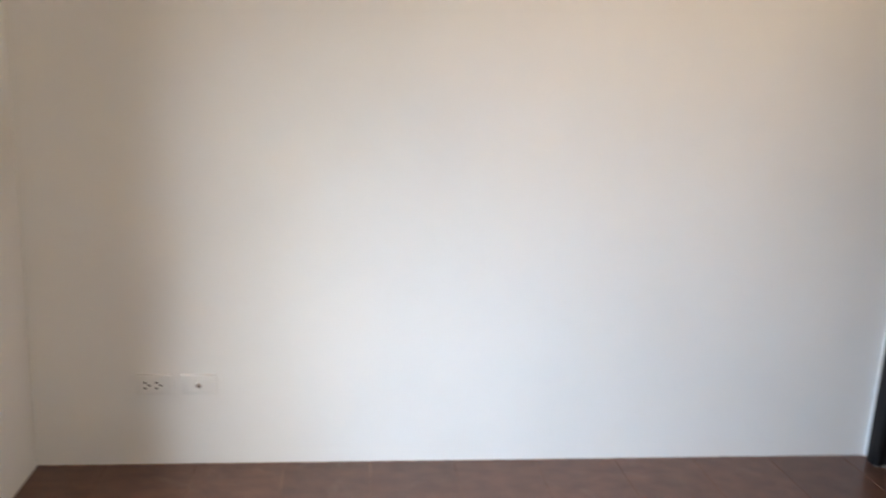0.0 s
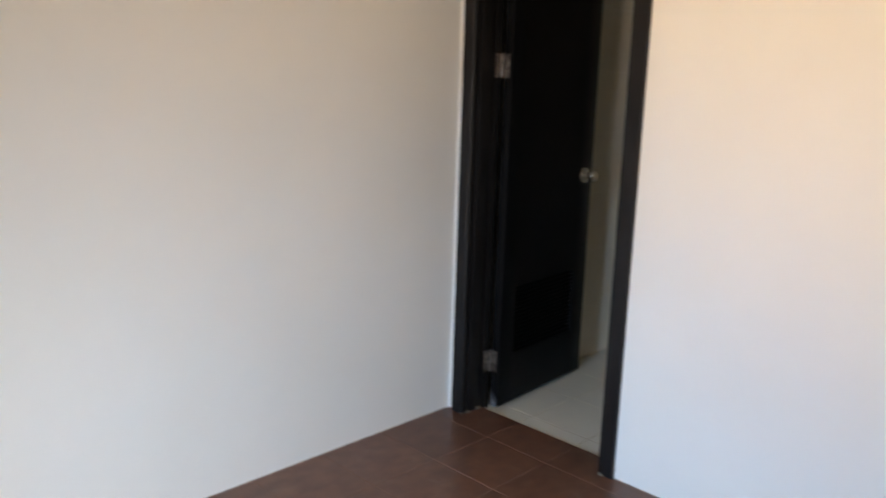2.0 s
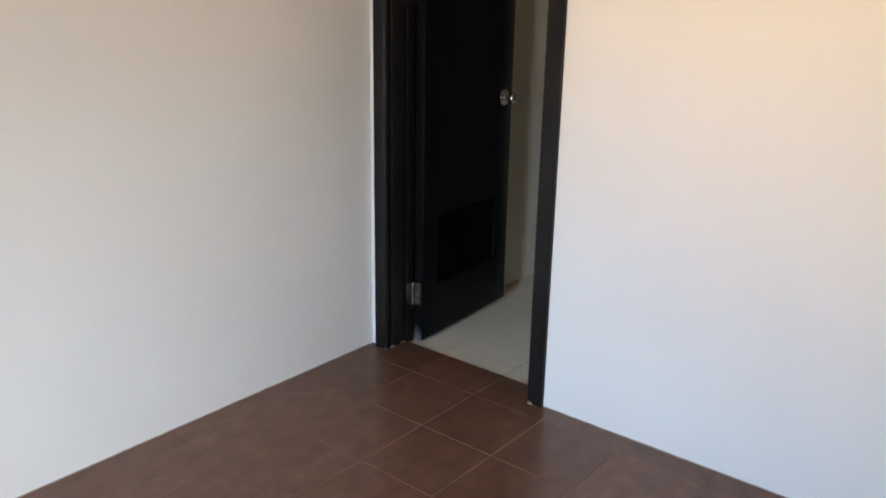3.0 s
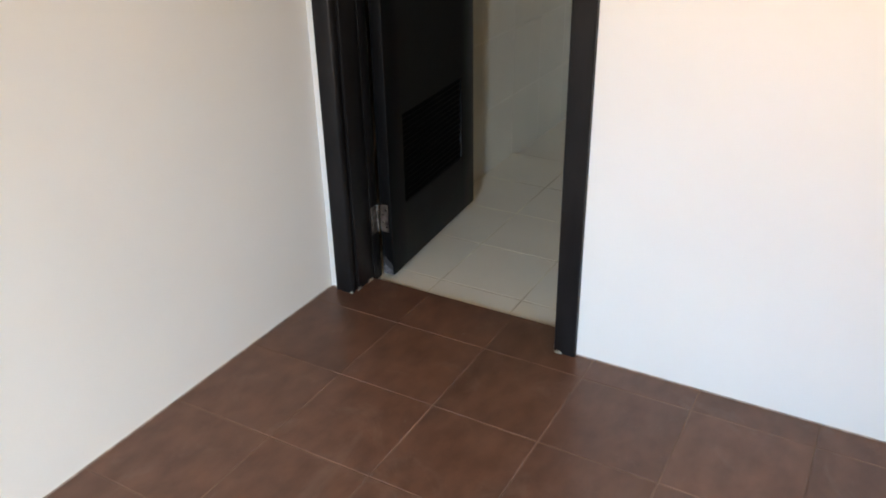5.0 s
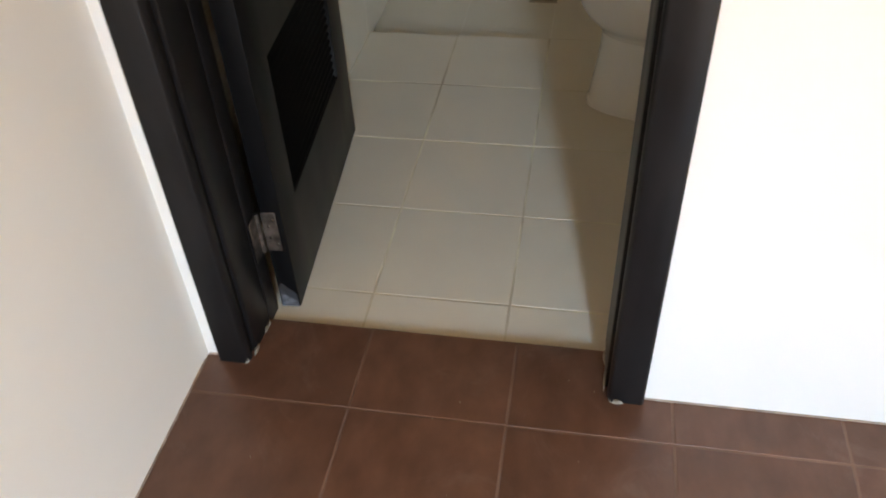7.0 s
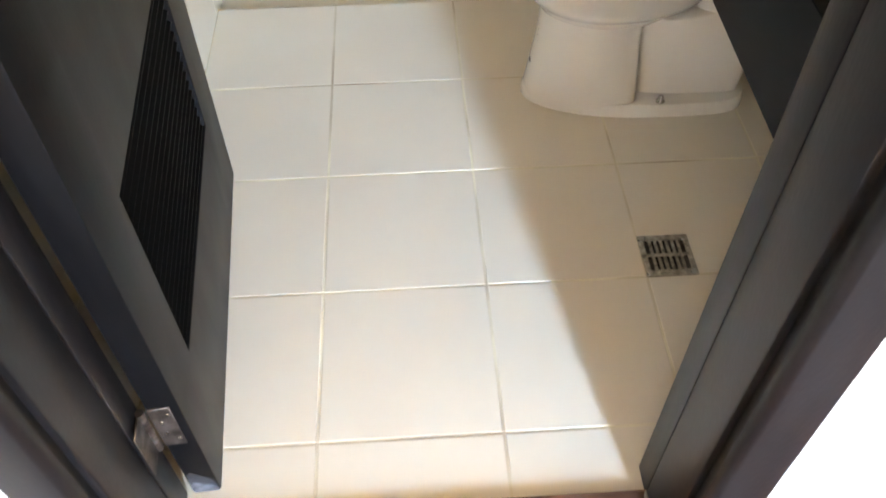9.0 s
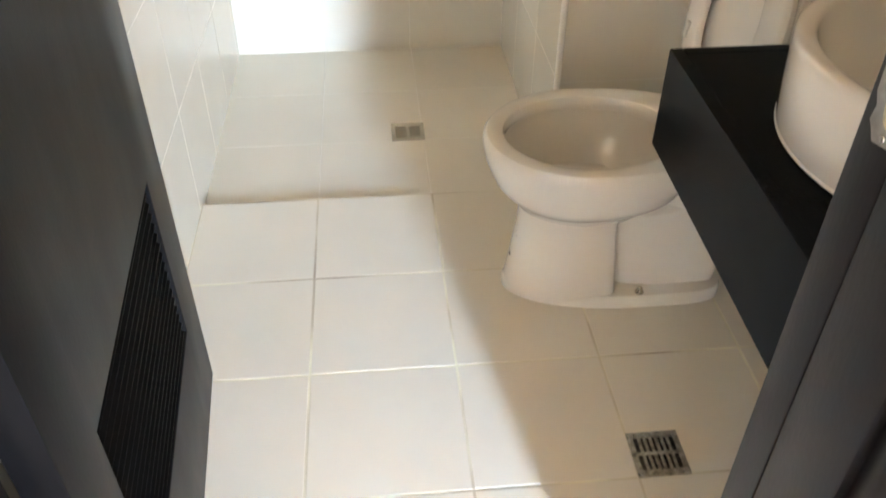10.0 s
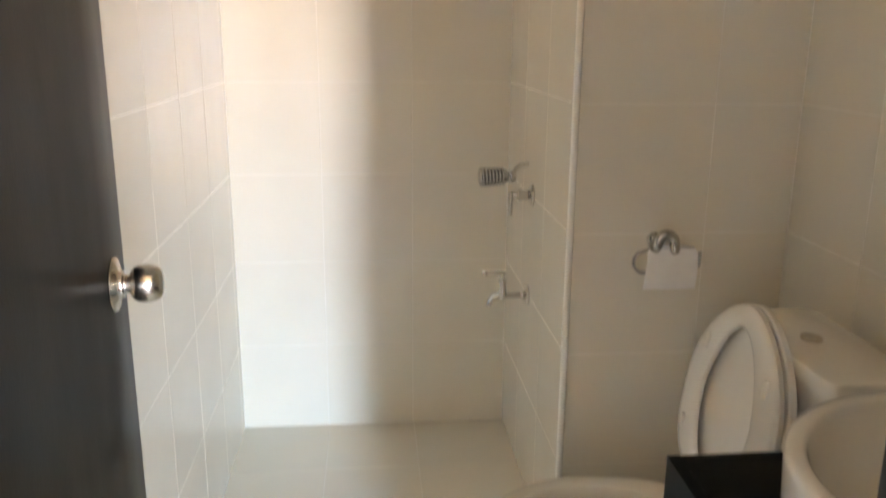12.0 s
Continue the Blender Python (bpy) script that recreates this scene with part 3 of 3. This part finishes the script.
    base = Matrix.Translation((TX + 0.010, -1.112, 0.400)) @ Euler((radians(180 - lean), 0, 0)).to_matrix().to_4x4() @ Matrix.Diagonal((1, 1, -1, 1))

    def plate(z, grow, n=56):
        """Outline of the seat in its plane: straight near the hinge, round at the tip."""
        out = []
        for i in range(n):
            a = 2 * math.pi * i / n
            c, s = math.cos(a), math.sin(a)
            yy = 0.215 + (0.215 + grow) * s if s > 0 else 0.215 + (0.195 + grow) * -(abs(s) ** 0.62)
            xx = (0.192 + grow) * math.copysign(abs(c) ** (1.22 if s > 0 else 0.85), c)
            out.append(Vector((xx, yy, z)))
        return out

    def hole(z, grow, n=56):
        out = []
        for i in range(n):
            a = 2 * math.pi * i / n
            c, s = math.cos(a), math.sin(a)
            out.append(Vector((0.011 + (0.112 + grow) * c * (1 - 0.17 * max(s, 0)), 0.215 + (0.166 + grow) * s, z)))
        return out

    # the side that faces the room is -z of the plate here
    b = bmesh.new()
    rows = [plate(0.0, -0.004), plate(0.003, 0.0), plate(0.012, 0.0), plate(0.017, -0.006), plate(0.019, -0.020), hole(0.018, 0.012), hole(0.014, 0.003), hole(0.010, 0.0), hole(0.003, 0.0), hole(0.0, 0.004)]
    rr = loft(b, rows, cap0=False, cap1=False)
    for i in range(56):
        j = (i + 1) % 56
        b.faces.new((rr[-1][i], rr[-1][j], rr[0][j], rr[0][i]))
    bmesh.ops.transform(b, matrix=base @ Matrix.Translation((0, 0, -0.0)) @ Matrix.Diagonal((1, 1, 1, 1)), verts=b.verts)
    seat = part("seat", b, SEATP, t, "raised white plastic seat ring")
    for sx, sy in ((-0.125, 0.315), (0.125, 0.315), (-0.148, 0.120), (0.148, 0.120)):
        b = bmesh.new()
        box(b, sx - 0.007, sx + 0.007, sy - 0.017, sy + 0.017, 0.016, 0.025)
        bevel(b, 0.003, 2)
        bmesh.ops.transform(b, matrix=base, verts=b.verts)
        part("bumper", b, SEATP, seat)
    b = bmesh.new()
    loft(b, [plate(-0.026, -0.03), plate(-0.024, -0.006), plate(-0.018, 0.003), plate(-0.006, 0.004), plate(-0.003, 0.001), plate(-0.003, -0.012), plate(-0.010, -0.02)])
    bmesh.ops.transform(b, matrix=base, verts=b.verts)
    part("cover", b, SEATP, t, "raised white plastic toilet cover")
    for sx in (-0.075, 0.075):
        b = bmesh.new()
        lathe(b, [(0, -0.022), (0.011, -0.022), (0.012, -0.019), (0.012, 0.019), (0.011, 0.022), (0, 0.022)], Matrix.Translation((TX + sx, -1.115, 0.396)) @ Euler((0, radians(90), 0)).to_matrix().to_4x4(), n=18)
        part("seat_hinge", b, SEATP, t)
    for sx in (-1, 1):
        b = bmesh.new()
        lathe(b, [(0, 0), (0.010, 0), (0.010, 0.003), (0.007, 0.006), (0.006, 0.014), (0.004, 0.017), (0, 0.018)], Matrix.Translation((TX + sx * 0.094, -1.017, fl + 0.029)), n=16)
        part("bolt", b, STEEL, t, "small steel floor bolt")
    # plugged hole and scuffs on the front of the column
    b = bmesh.new()
    lathe(b, [(0, 0), (0.0065, 0), (0.005, 0.0012), (0, 0.0014)], Matrix.Translation((TX - 0.006, -0.7365, 0.078)) @ Euler((radians(-90), 0, 0)).to_matrix().to_4x4(), n=14)
    part("plug", b, DARK, t, "small dark plug")
    for dx, z, w in ((-0.020, 0.165, 0.014), (-0.016, 0.150, 0.010), (-0.022, 0.138, 0.012)):
        b = bmesh.new()
        box(b, -w / 2, w / 2, -0.0005, 0.0006, -0.0012, 0.0012, Matrix.Translation((TX + dx, -0.7455 - 0.03 * (z - 0.14), z)) @ Euler((0, radians(35), radians(-11))).to_matrix().to_4x4())
        part("scuff", b, SCUFF, t, "grey scuff mark")


toilet()


# ---- counter and basin ----
def counter():
    c = thing("vanity_counter", "black granite counter with a deep polished front", "counter")
    x1, y1, zt, zb = 0.755, -0.889, 0.709, 0.547
    b = bmesh.new()
    box(b, DT - 0.008, x1 - 0.0202, RY + 0.003, y1 - 0.0202, zt - 0.02, zt - 0.0004)
    bevel(b, 0.0003, 1)
    part("countertop", b, GRANITE, c)
    b = bmesh.new()
    box(b, DT - 0.008, x1, y1 - 0.02, y1, zb, zt)
    bevel(b, 0.001, 1)
    part("front_apron", b, GRANITE, c)
    b = bmesh.new()
    box(b, x1 - 0.02, x1, RY + 0.002, y1 - 0.0205, zb, zt)
    bevel(b, 0.001, 1)
    part("side_apron", b, GRANITE, c)
    for o in c.children:
        for vert in o.data.vertices:
            vert.co.y += 0.022 * (x1 - vert.co.x)
    # basin standing on the counter
    m = pose(0.452, -1.180, zt)
    v = thing("wash_basin", "round white ceramic vessel basin on the black counter", "basin", m=m)
    b = bmesh.new()
    lathe(b, [(0, 0.001), (0.2395, 0.001), (0.2412, 0.003), (0.2412, 0.005), (0.2398, 0.007), (0.2405, 0.010), (0.244, 0.06), (0.246, 0.108), (0.2455, 0.116), (0.242, 0.121), (0.236, 0.123),
              (0.226, 0.1215), (0.221, 0.118), (0.218, 0.112), (0.213, 0.095), (0.194, 0.060), (0.150, 0.032), (0.08, 0.021), (0.024, 0.018), (0.024, 0.016), (0, 0.016)], n=72)
    body = part("bowl", b, CERAMIC, v)
    b = bmesh.new()
    lathe(b, [(0, 0.0165), (0.023, 0.0165), (0.023, 0.019), (0.020, 0.020), (0.014, 0.018), (0, 0.0178)], n=28)
    part("waste", b, CHROME, body, "chrome waste")


counter()


# ---- floor drains ----
def floor_drain():
    m = pose(0.522, -0.989, BZ)
    d = thing("floor_drain", "square chrome slotted floor drain set in the tiles", "drain", m=m)
    s = 0.098
    # shallow dark slab in place of a deep, shaded cavity
    b = bmesh.new()
    box(b, 0.006, s - 0.006, 0.006, s - 0.006, -0.002, 0.0004)
    part("pit", b, PIT, d)
    b = bmesh.new()
    for a0, a1 in ((0, 0.014), (0.045, 0.053), (s - 0.014, s)):
        box(b, a0, a1, 0, s, 0, 0.003)
    ys = [(0, 0.011), (s - 0.011, s)] + [(0.011 + 0.0109 * i - 0.0030, 0.011 + 0.0109 * i + 0.0030) for i in range(1, 7)]
    for a0, a1 in ((0.014, 0.045), (0.053, s - 0.014)):
        for y0, y1 in ys:
            box(b, a0, a1, y0, y1, 0, 0.003)
    part("grate", b, DRAIN, d, smooth=False)
    for sx in (0.008, s - 0.008):
        for sy in (0.008, s - 0.008):
            b = bmesh.new()
            lathe(b, [(0, 0.003), (0.0072, 0.003), (0.0060, 0.0045), (0, 0.005)], Matrix.Translation((sx, sy, 0)), n=12)
            part("screw", b, CHROME, d)


def shower_drain():
    m = pose(1.750, -0.597, SZ)
    d = thing("shower_drain", "small steel double-grid drain in the shower floor", "drain", m=m)
    s = 0.098
    b = bmesh.new()
    box(b, 0.004, s - 0.004, 0.004, s - 0.004, -0.002, 0.0005)
    part("pit", b, DARK, d)
    b = bmesh.new()
    for a0, a1 in ((0, 0.018), (s - 0.018, s)):
        box(b, a0, a1, 0, s, 0, 0.003)
    for y0, y1 in ((0, 0.012), (0.044, 0.054), (s - 0.012, s)):
        box(b, 0.018, s - 0.018, y0, y1, 0, 0.003)
    part("plate", b, STEEL, d, smooth=False)
    for y0, y1 in ((0.012, 0.044), (0.054, s - 0.012)):
        for i in range(6):
            x = 0.0215 + i * 0.0107
            boxpart("bar", (x, x + 0.006, y0, y1, 0.0006, 0.0026), STEEL, d)


floor_drain()
shower_drain()


# ---- shower fittings ----
def flange(bm, x, z, r=0.028):
    lathe(bm, [(0, 0), (r, 0), (r, 0.004), (r * 0.86, 0.009), (r * 0.5, 0.012), (0, 0.012)], Matrix.Translation((x, SY, z)) @ Euler((radians(-90), 0, 0)).to_matrix().to_4x4(), n=28)


def tap():
    x, z, out = 1.967, 0.571, SY + 0.077
    t = thing("shower_tap", "chrome bib tap with a lever on the shower wall", "tap")
    b = bmesh.new()
    flange(b, x, z, 0.029)
    part("flange", b, CHROME, t)
    b = bmesh.new()
    tube(b, [(x, SY + 0.008, z), (x, out, z)], 0.0085)
    lathe(b, [(0, 0.010), (0.012, 0.010), (0.013, 0.013), (0.013, 0.020), (0.011, 0.023), (0, 0.023)], Matrix.Translation((x, SY, z)) @ Euler((radians(-90), 0, 0)).to_matrix().to_4x4(), n=20)
    part("pipe", b, CHROME, t)
    b = bmesh.new()
    lathe(b, [(0, -0.013), (0.008, -0.013), (0.0125, -0.008), (0.0130, 0.004), (0.0105, 0.016), (0.0095, 0.038), (0.0130, 0.041), (0.0135, 0.046), (0.0110, 0.050), (0.0065, 0.052), (0.0065, 0.068), (0, 0.068)],
          Matrix.Translation((x, out, z)), n=24)
    part("valve_body", b, CHROME, t)
    b = bmesh.new()
    tube(b, [(x, out + 0.004, z + 0.001)] + arc((x, out + 0.012, z - 0.026), 0.027, 90, 8, (0, 1, 0), (0, 0, 1)) + [(x, out + 0.040, z - 0.031)], 0.0078)
    part("spout", b, CHROME, t)
    b = bmesh.new()
    box(b, x - 0.007, x + 0.007, out - 0.008, out + 0.060, z + 0.066, z + 0.076)
    box(b, x - 0.0085, x + 0.0085, out + 0.047, out + 0.062, z + 0.0645, z + 0.0775)
    bevel(b, 0.0025, 2)
    part("lever", b, CHROME, t)


def shower_valve():
    x, z = 1.945, 0.879
    t = thing("shower_valve", "chrome lever valve on the shower wall", "valve")
    b = bmesh.new()
    flange(b, x, z, 0.032)
    part("flange", b, CHROME, t)
    b = bmesh.new()
    lathe(b, [(0, 0.010), (0.013, 0.010), (0.014, 0.014), (0.015, 0.034), (0.0165, 0.036), (0.0165, 0.044), (0.010, 0.048), (0.0085, 0.062), (0.006, 0.066), (0, 0.066)],
          Matrix.Translation((x, SY, z)) @ Euler((radians(-90), 0, 0)).to_matrix().to_4x4(), n=26)
    part("valve_body", b, CHROME, t)
    b = bmesh.new()
    tube(b, [(x, SY + 0.060, z + 0.010), (x, SY + 0.061, z - 0.02), (x, SY + 0.061, z - 0.062)], 0.0046)
    part("lever", b, CHROME, t)
    h = thing("hand_shower", "small ribbed chrome shower head on its arm", "shower head")
    b = bmesh.new()
    tube(b, [(x + 0.075, SY, z + 0.078), (x + 0.055, SY + 0.030, z + 0.074), (x + 0.025, SY + 0.052, z + 0.062), (x, SY + 0.060, z + 0.054)], 0.0075)
    part("arm", b, CHROME, h)
    b = bmesh.new()
    lathe(b, [(0, -0.017), (0.009, -0.0145), (0.015, -0.008), (0.017, 0), (0.015, 0.008), (0.009, 0.0145), (0, 0.017)], Matrix.Translation((x, SY + 0.064, z + 0.053)), n=22)
    part("ball_joint", b, CHROME, h)
    head = Matrix.Translation((x, SY + 0.084, z + 0.056)) @ Euler((radians(-93), 0, 0)).to_matrix().to_4x4()
    b = bmesh.new()
    prof = [(0, -0.012), (0.012, -0.012), (0.018, -0.006)]
    for i in range(7):
        prof += [(0.0215 + 0.0005 * i, 0.001 + i * 0.0096), (0.0255 + 0.0005 * i, 0.0035 + i * 0.0096), (0.0255 + 0.0005 * i, 0.0068 + i * 0.0096)]
    prof += [(0.025, 0.071), (0.018, 0.074), (0, 0.074)]
    lathe(b, prof, head, n=28)
    part("head", b, CHROME, h, "ribbed chrome head")


tap()
shower_valve()


# ---- paper holder ----
def paper_holder():
    y, z = -1.122, 0.860
    p = thing("paper_holder", "chrome toilet paper holder with a white sheet on the tiled wall", "paper holder")
    b = bmesh.new()
    lathe(b, [(0, 0), (0.018, 0), (0.018, 0.005), (0.014, 0.010), (0.009, 0.012), (0.009, 0.045), (0, 0.045)],
          Matrix.Translation((XT, y + 0.008, z - 0.002)) @ Euler((0, radians(-90), 0)).to_matrix().to_4x4(), n=28)
    part("rose", b, CHROME, p)
    b = bmesh.new()
    xh = XT - 0.058
    tube(b, [(xh + 0.03, y + 0.020, z - 0.016), (xh + 0.008, y + 0.021, z - 0.010)] + arc((xh, y, z + 0.002), 0.020, 185, -5, (0, -1, 0), (0, 0, 1), 18) +
         [(xh - 0.001, y - 0.0215, z - 0.010)], 0.0122, n=18)
    part("hook", b, CHROME, p, "thick arched chrome hook")
    b = bmesh.new()
    lathe(b, [(0, -0.011), (0.006, -0.0095), (0.0105, -0.004), (0.0115, 0.001), (0.0105, 0.006), (0.006, 0.0105), (0, 0.012)], Matrix.Translation((xh - 0.001, y - 0.0215, z - 0.014)), n=22)
    part("ball_end", b, CHROME, p, "rounded chrome end")
    b = bmesh.new()
    xl = XT - 0.040
    tube(b, [(xl, y + 0.022, z - 0.018), (xl, y + 0.036, z - 0.020)] +
         arc((xl, y + 0.042, z - 0.046), 0.026, 0, 180, (0, 0, 1), (0, 1, 0), 16) + [(xl, y + 0.030, z - 0.072), (xl, y - 0.075, z - 0.072), (xl, y - 0.089, z - 0.058), (xl, y - 0.090, z - 0.024)], 0.0040, n=12)
    part("wire_loop", b, CHROME, p, "bent chrome wire")
    # paper sheet hanging over the wire
    b = bmesh.new()
    prof = [(XT - 0.022, z - 0.020), (XT - 0.030, z - 0.010), (XT - 0.040, z - 0.007), (XT - 0.049, z - 0.012), (XT - 0.053, z - 0.028), (XT - 0.053, z - 0.06), (XT - 0.048, z - 0.095), (XT - 0.043, z - 0.112)]
    inner = [(px + 0.0018, pz - 0.0012) for px, pz in prof][::-1]
    rings = []
    for yy, cut in ((y - 0.080, 0.012), (y - 0.074, 0.003), (y - 0.04, 0.0), (y, 0.0), (y + 0.028, 0.002), (y + 0.038, 0.014)):
        flare = [min(1.0, max(0.0, (z - 0.02 - pz) / 0.05)) for px, pz in prof + inner]
        rings.append([Vector((px - 0.003 * math.sin(yy * 70) * f, yy + (yy - y + 0.02) * 0.06 * f, pz - cut * (1 - f))) for (px, pz), f in zip(prof + inner, flare)])
    loft(b, rings)
    part("sheet", b, PAPER, p, "white paper sheet")


paper_holder()

# ---- tiles ----
rows = joints(BY, 0.0, -0.319)
flat = frame_of((0, 0, 0), (1, 0, 0), (0, 1, 0))
lay(joints(WX, -0.097, -0.097), rows, flat, floor, BROWN, gap=0.0046, t=0.006)
lay([-0.097, 0.11], [v for v in rows if v > -0.95], flat, floor, BROWN, gap=0.0046, t=0.006)
lay([-0.097, 0.002], [v for v in rows if v < -0.91], flat, floor, BROWN, gap=0.0046, t=0.006)
fy = joints(RY, NY, -0.292)
fx = [0.112, 0.224, 0.524, 0.824, 1.124, 1.445]
lay(fx, fy, frame_of((0, 0, BZ), (1, 0, 0), (0, 1, 0)), bath_floor, TILE, gap=0.0050)
lay([1.447, XT + 0.01], joints(RY, SY, -0.292), frame_of((0, 0, BZ), (1, 0, 0), (0, 1, 0)), bath_floor, TILE, gap=0.0050)
lay([1.449, 1.754, 2.060, XS], joints(SY, NY, -0.292), frame_of((0, 0, SZ), (1, 0, 0), (0, 1, 0)), shower_floor, TILE, gap=0.0028)
zs = joints(-0.035, CB, 0.272)
lay(joints(DT, XS, 1.420), zs, frame_of((0, NY, 0), (1, 0, 0), (0, 0, 1)), bath_wall_north, WTILE, gap=0.0021)
lay(joints(-NY, -SY, 0.289), zs, frame_of((XS, 0, 0), (0, -1, 0), (0, 0, 1)), bath_wall_end, WTILE, gap=0.0021)
lay(joints(-XS, -XT, -1.792), zs, frame_of((0, SY, 0), (-1, 0, 0), (0, 0, 1)), bath_wall_side, WTILE, gap=0.0021)
lay(joints(-SY, -RY, 1.235), zs, frame_of((XT, 0, 0), (0, -1, 0), (0, 0, 1)), bath_wall_side, WTILE, gap=0.0021)
lay(joints(-XT, -DT, -1.492 + 0.3), zs, frame_of((0, RY, 0), (-1, 0, 0), (0, 0, 1)), bath_wall_south, WTILE, gap=0.0021)
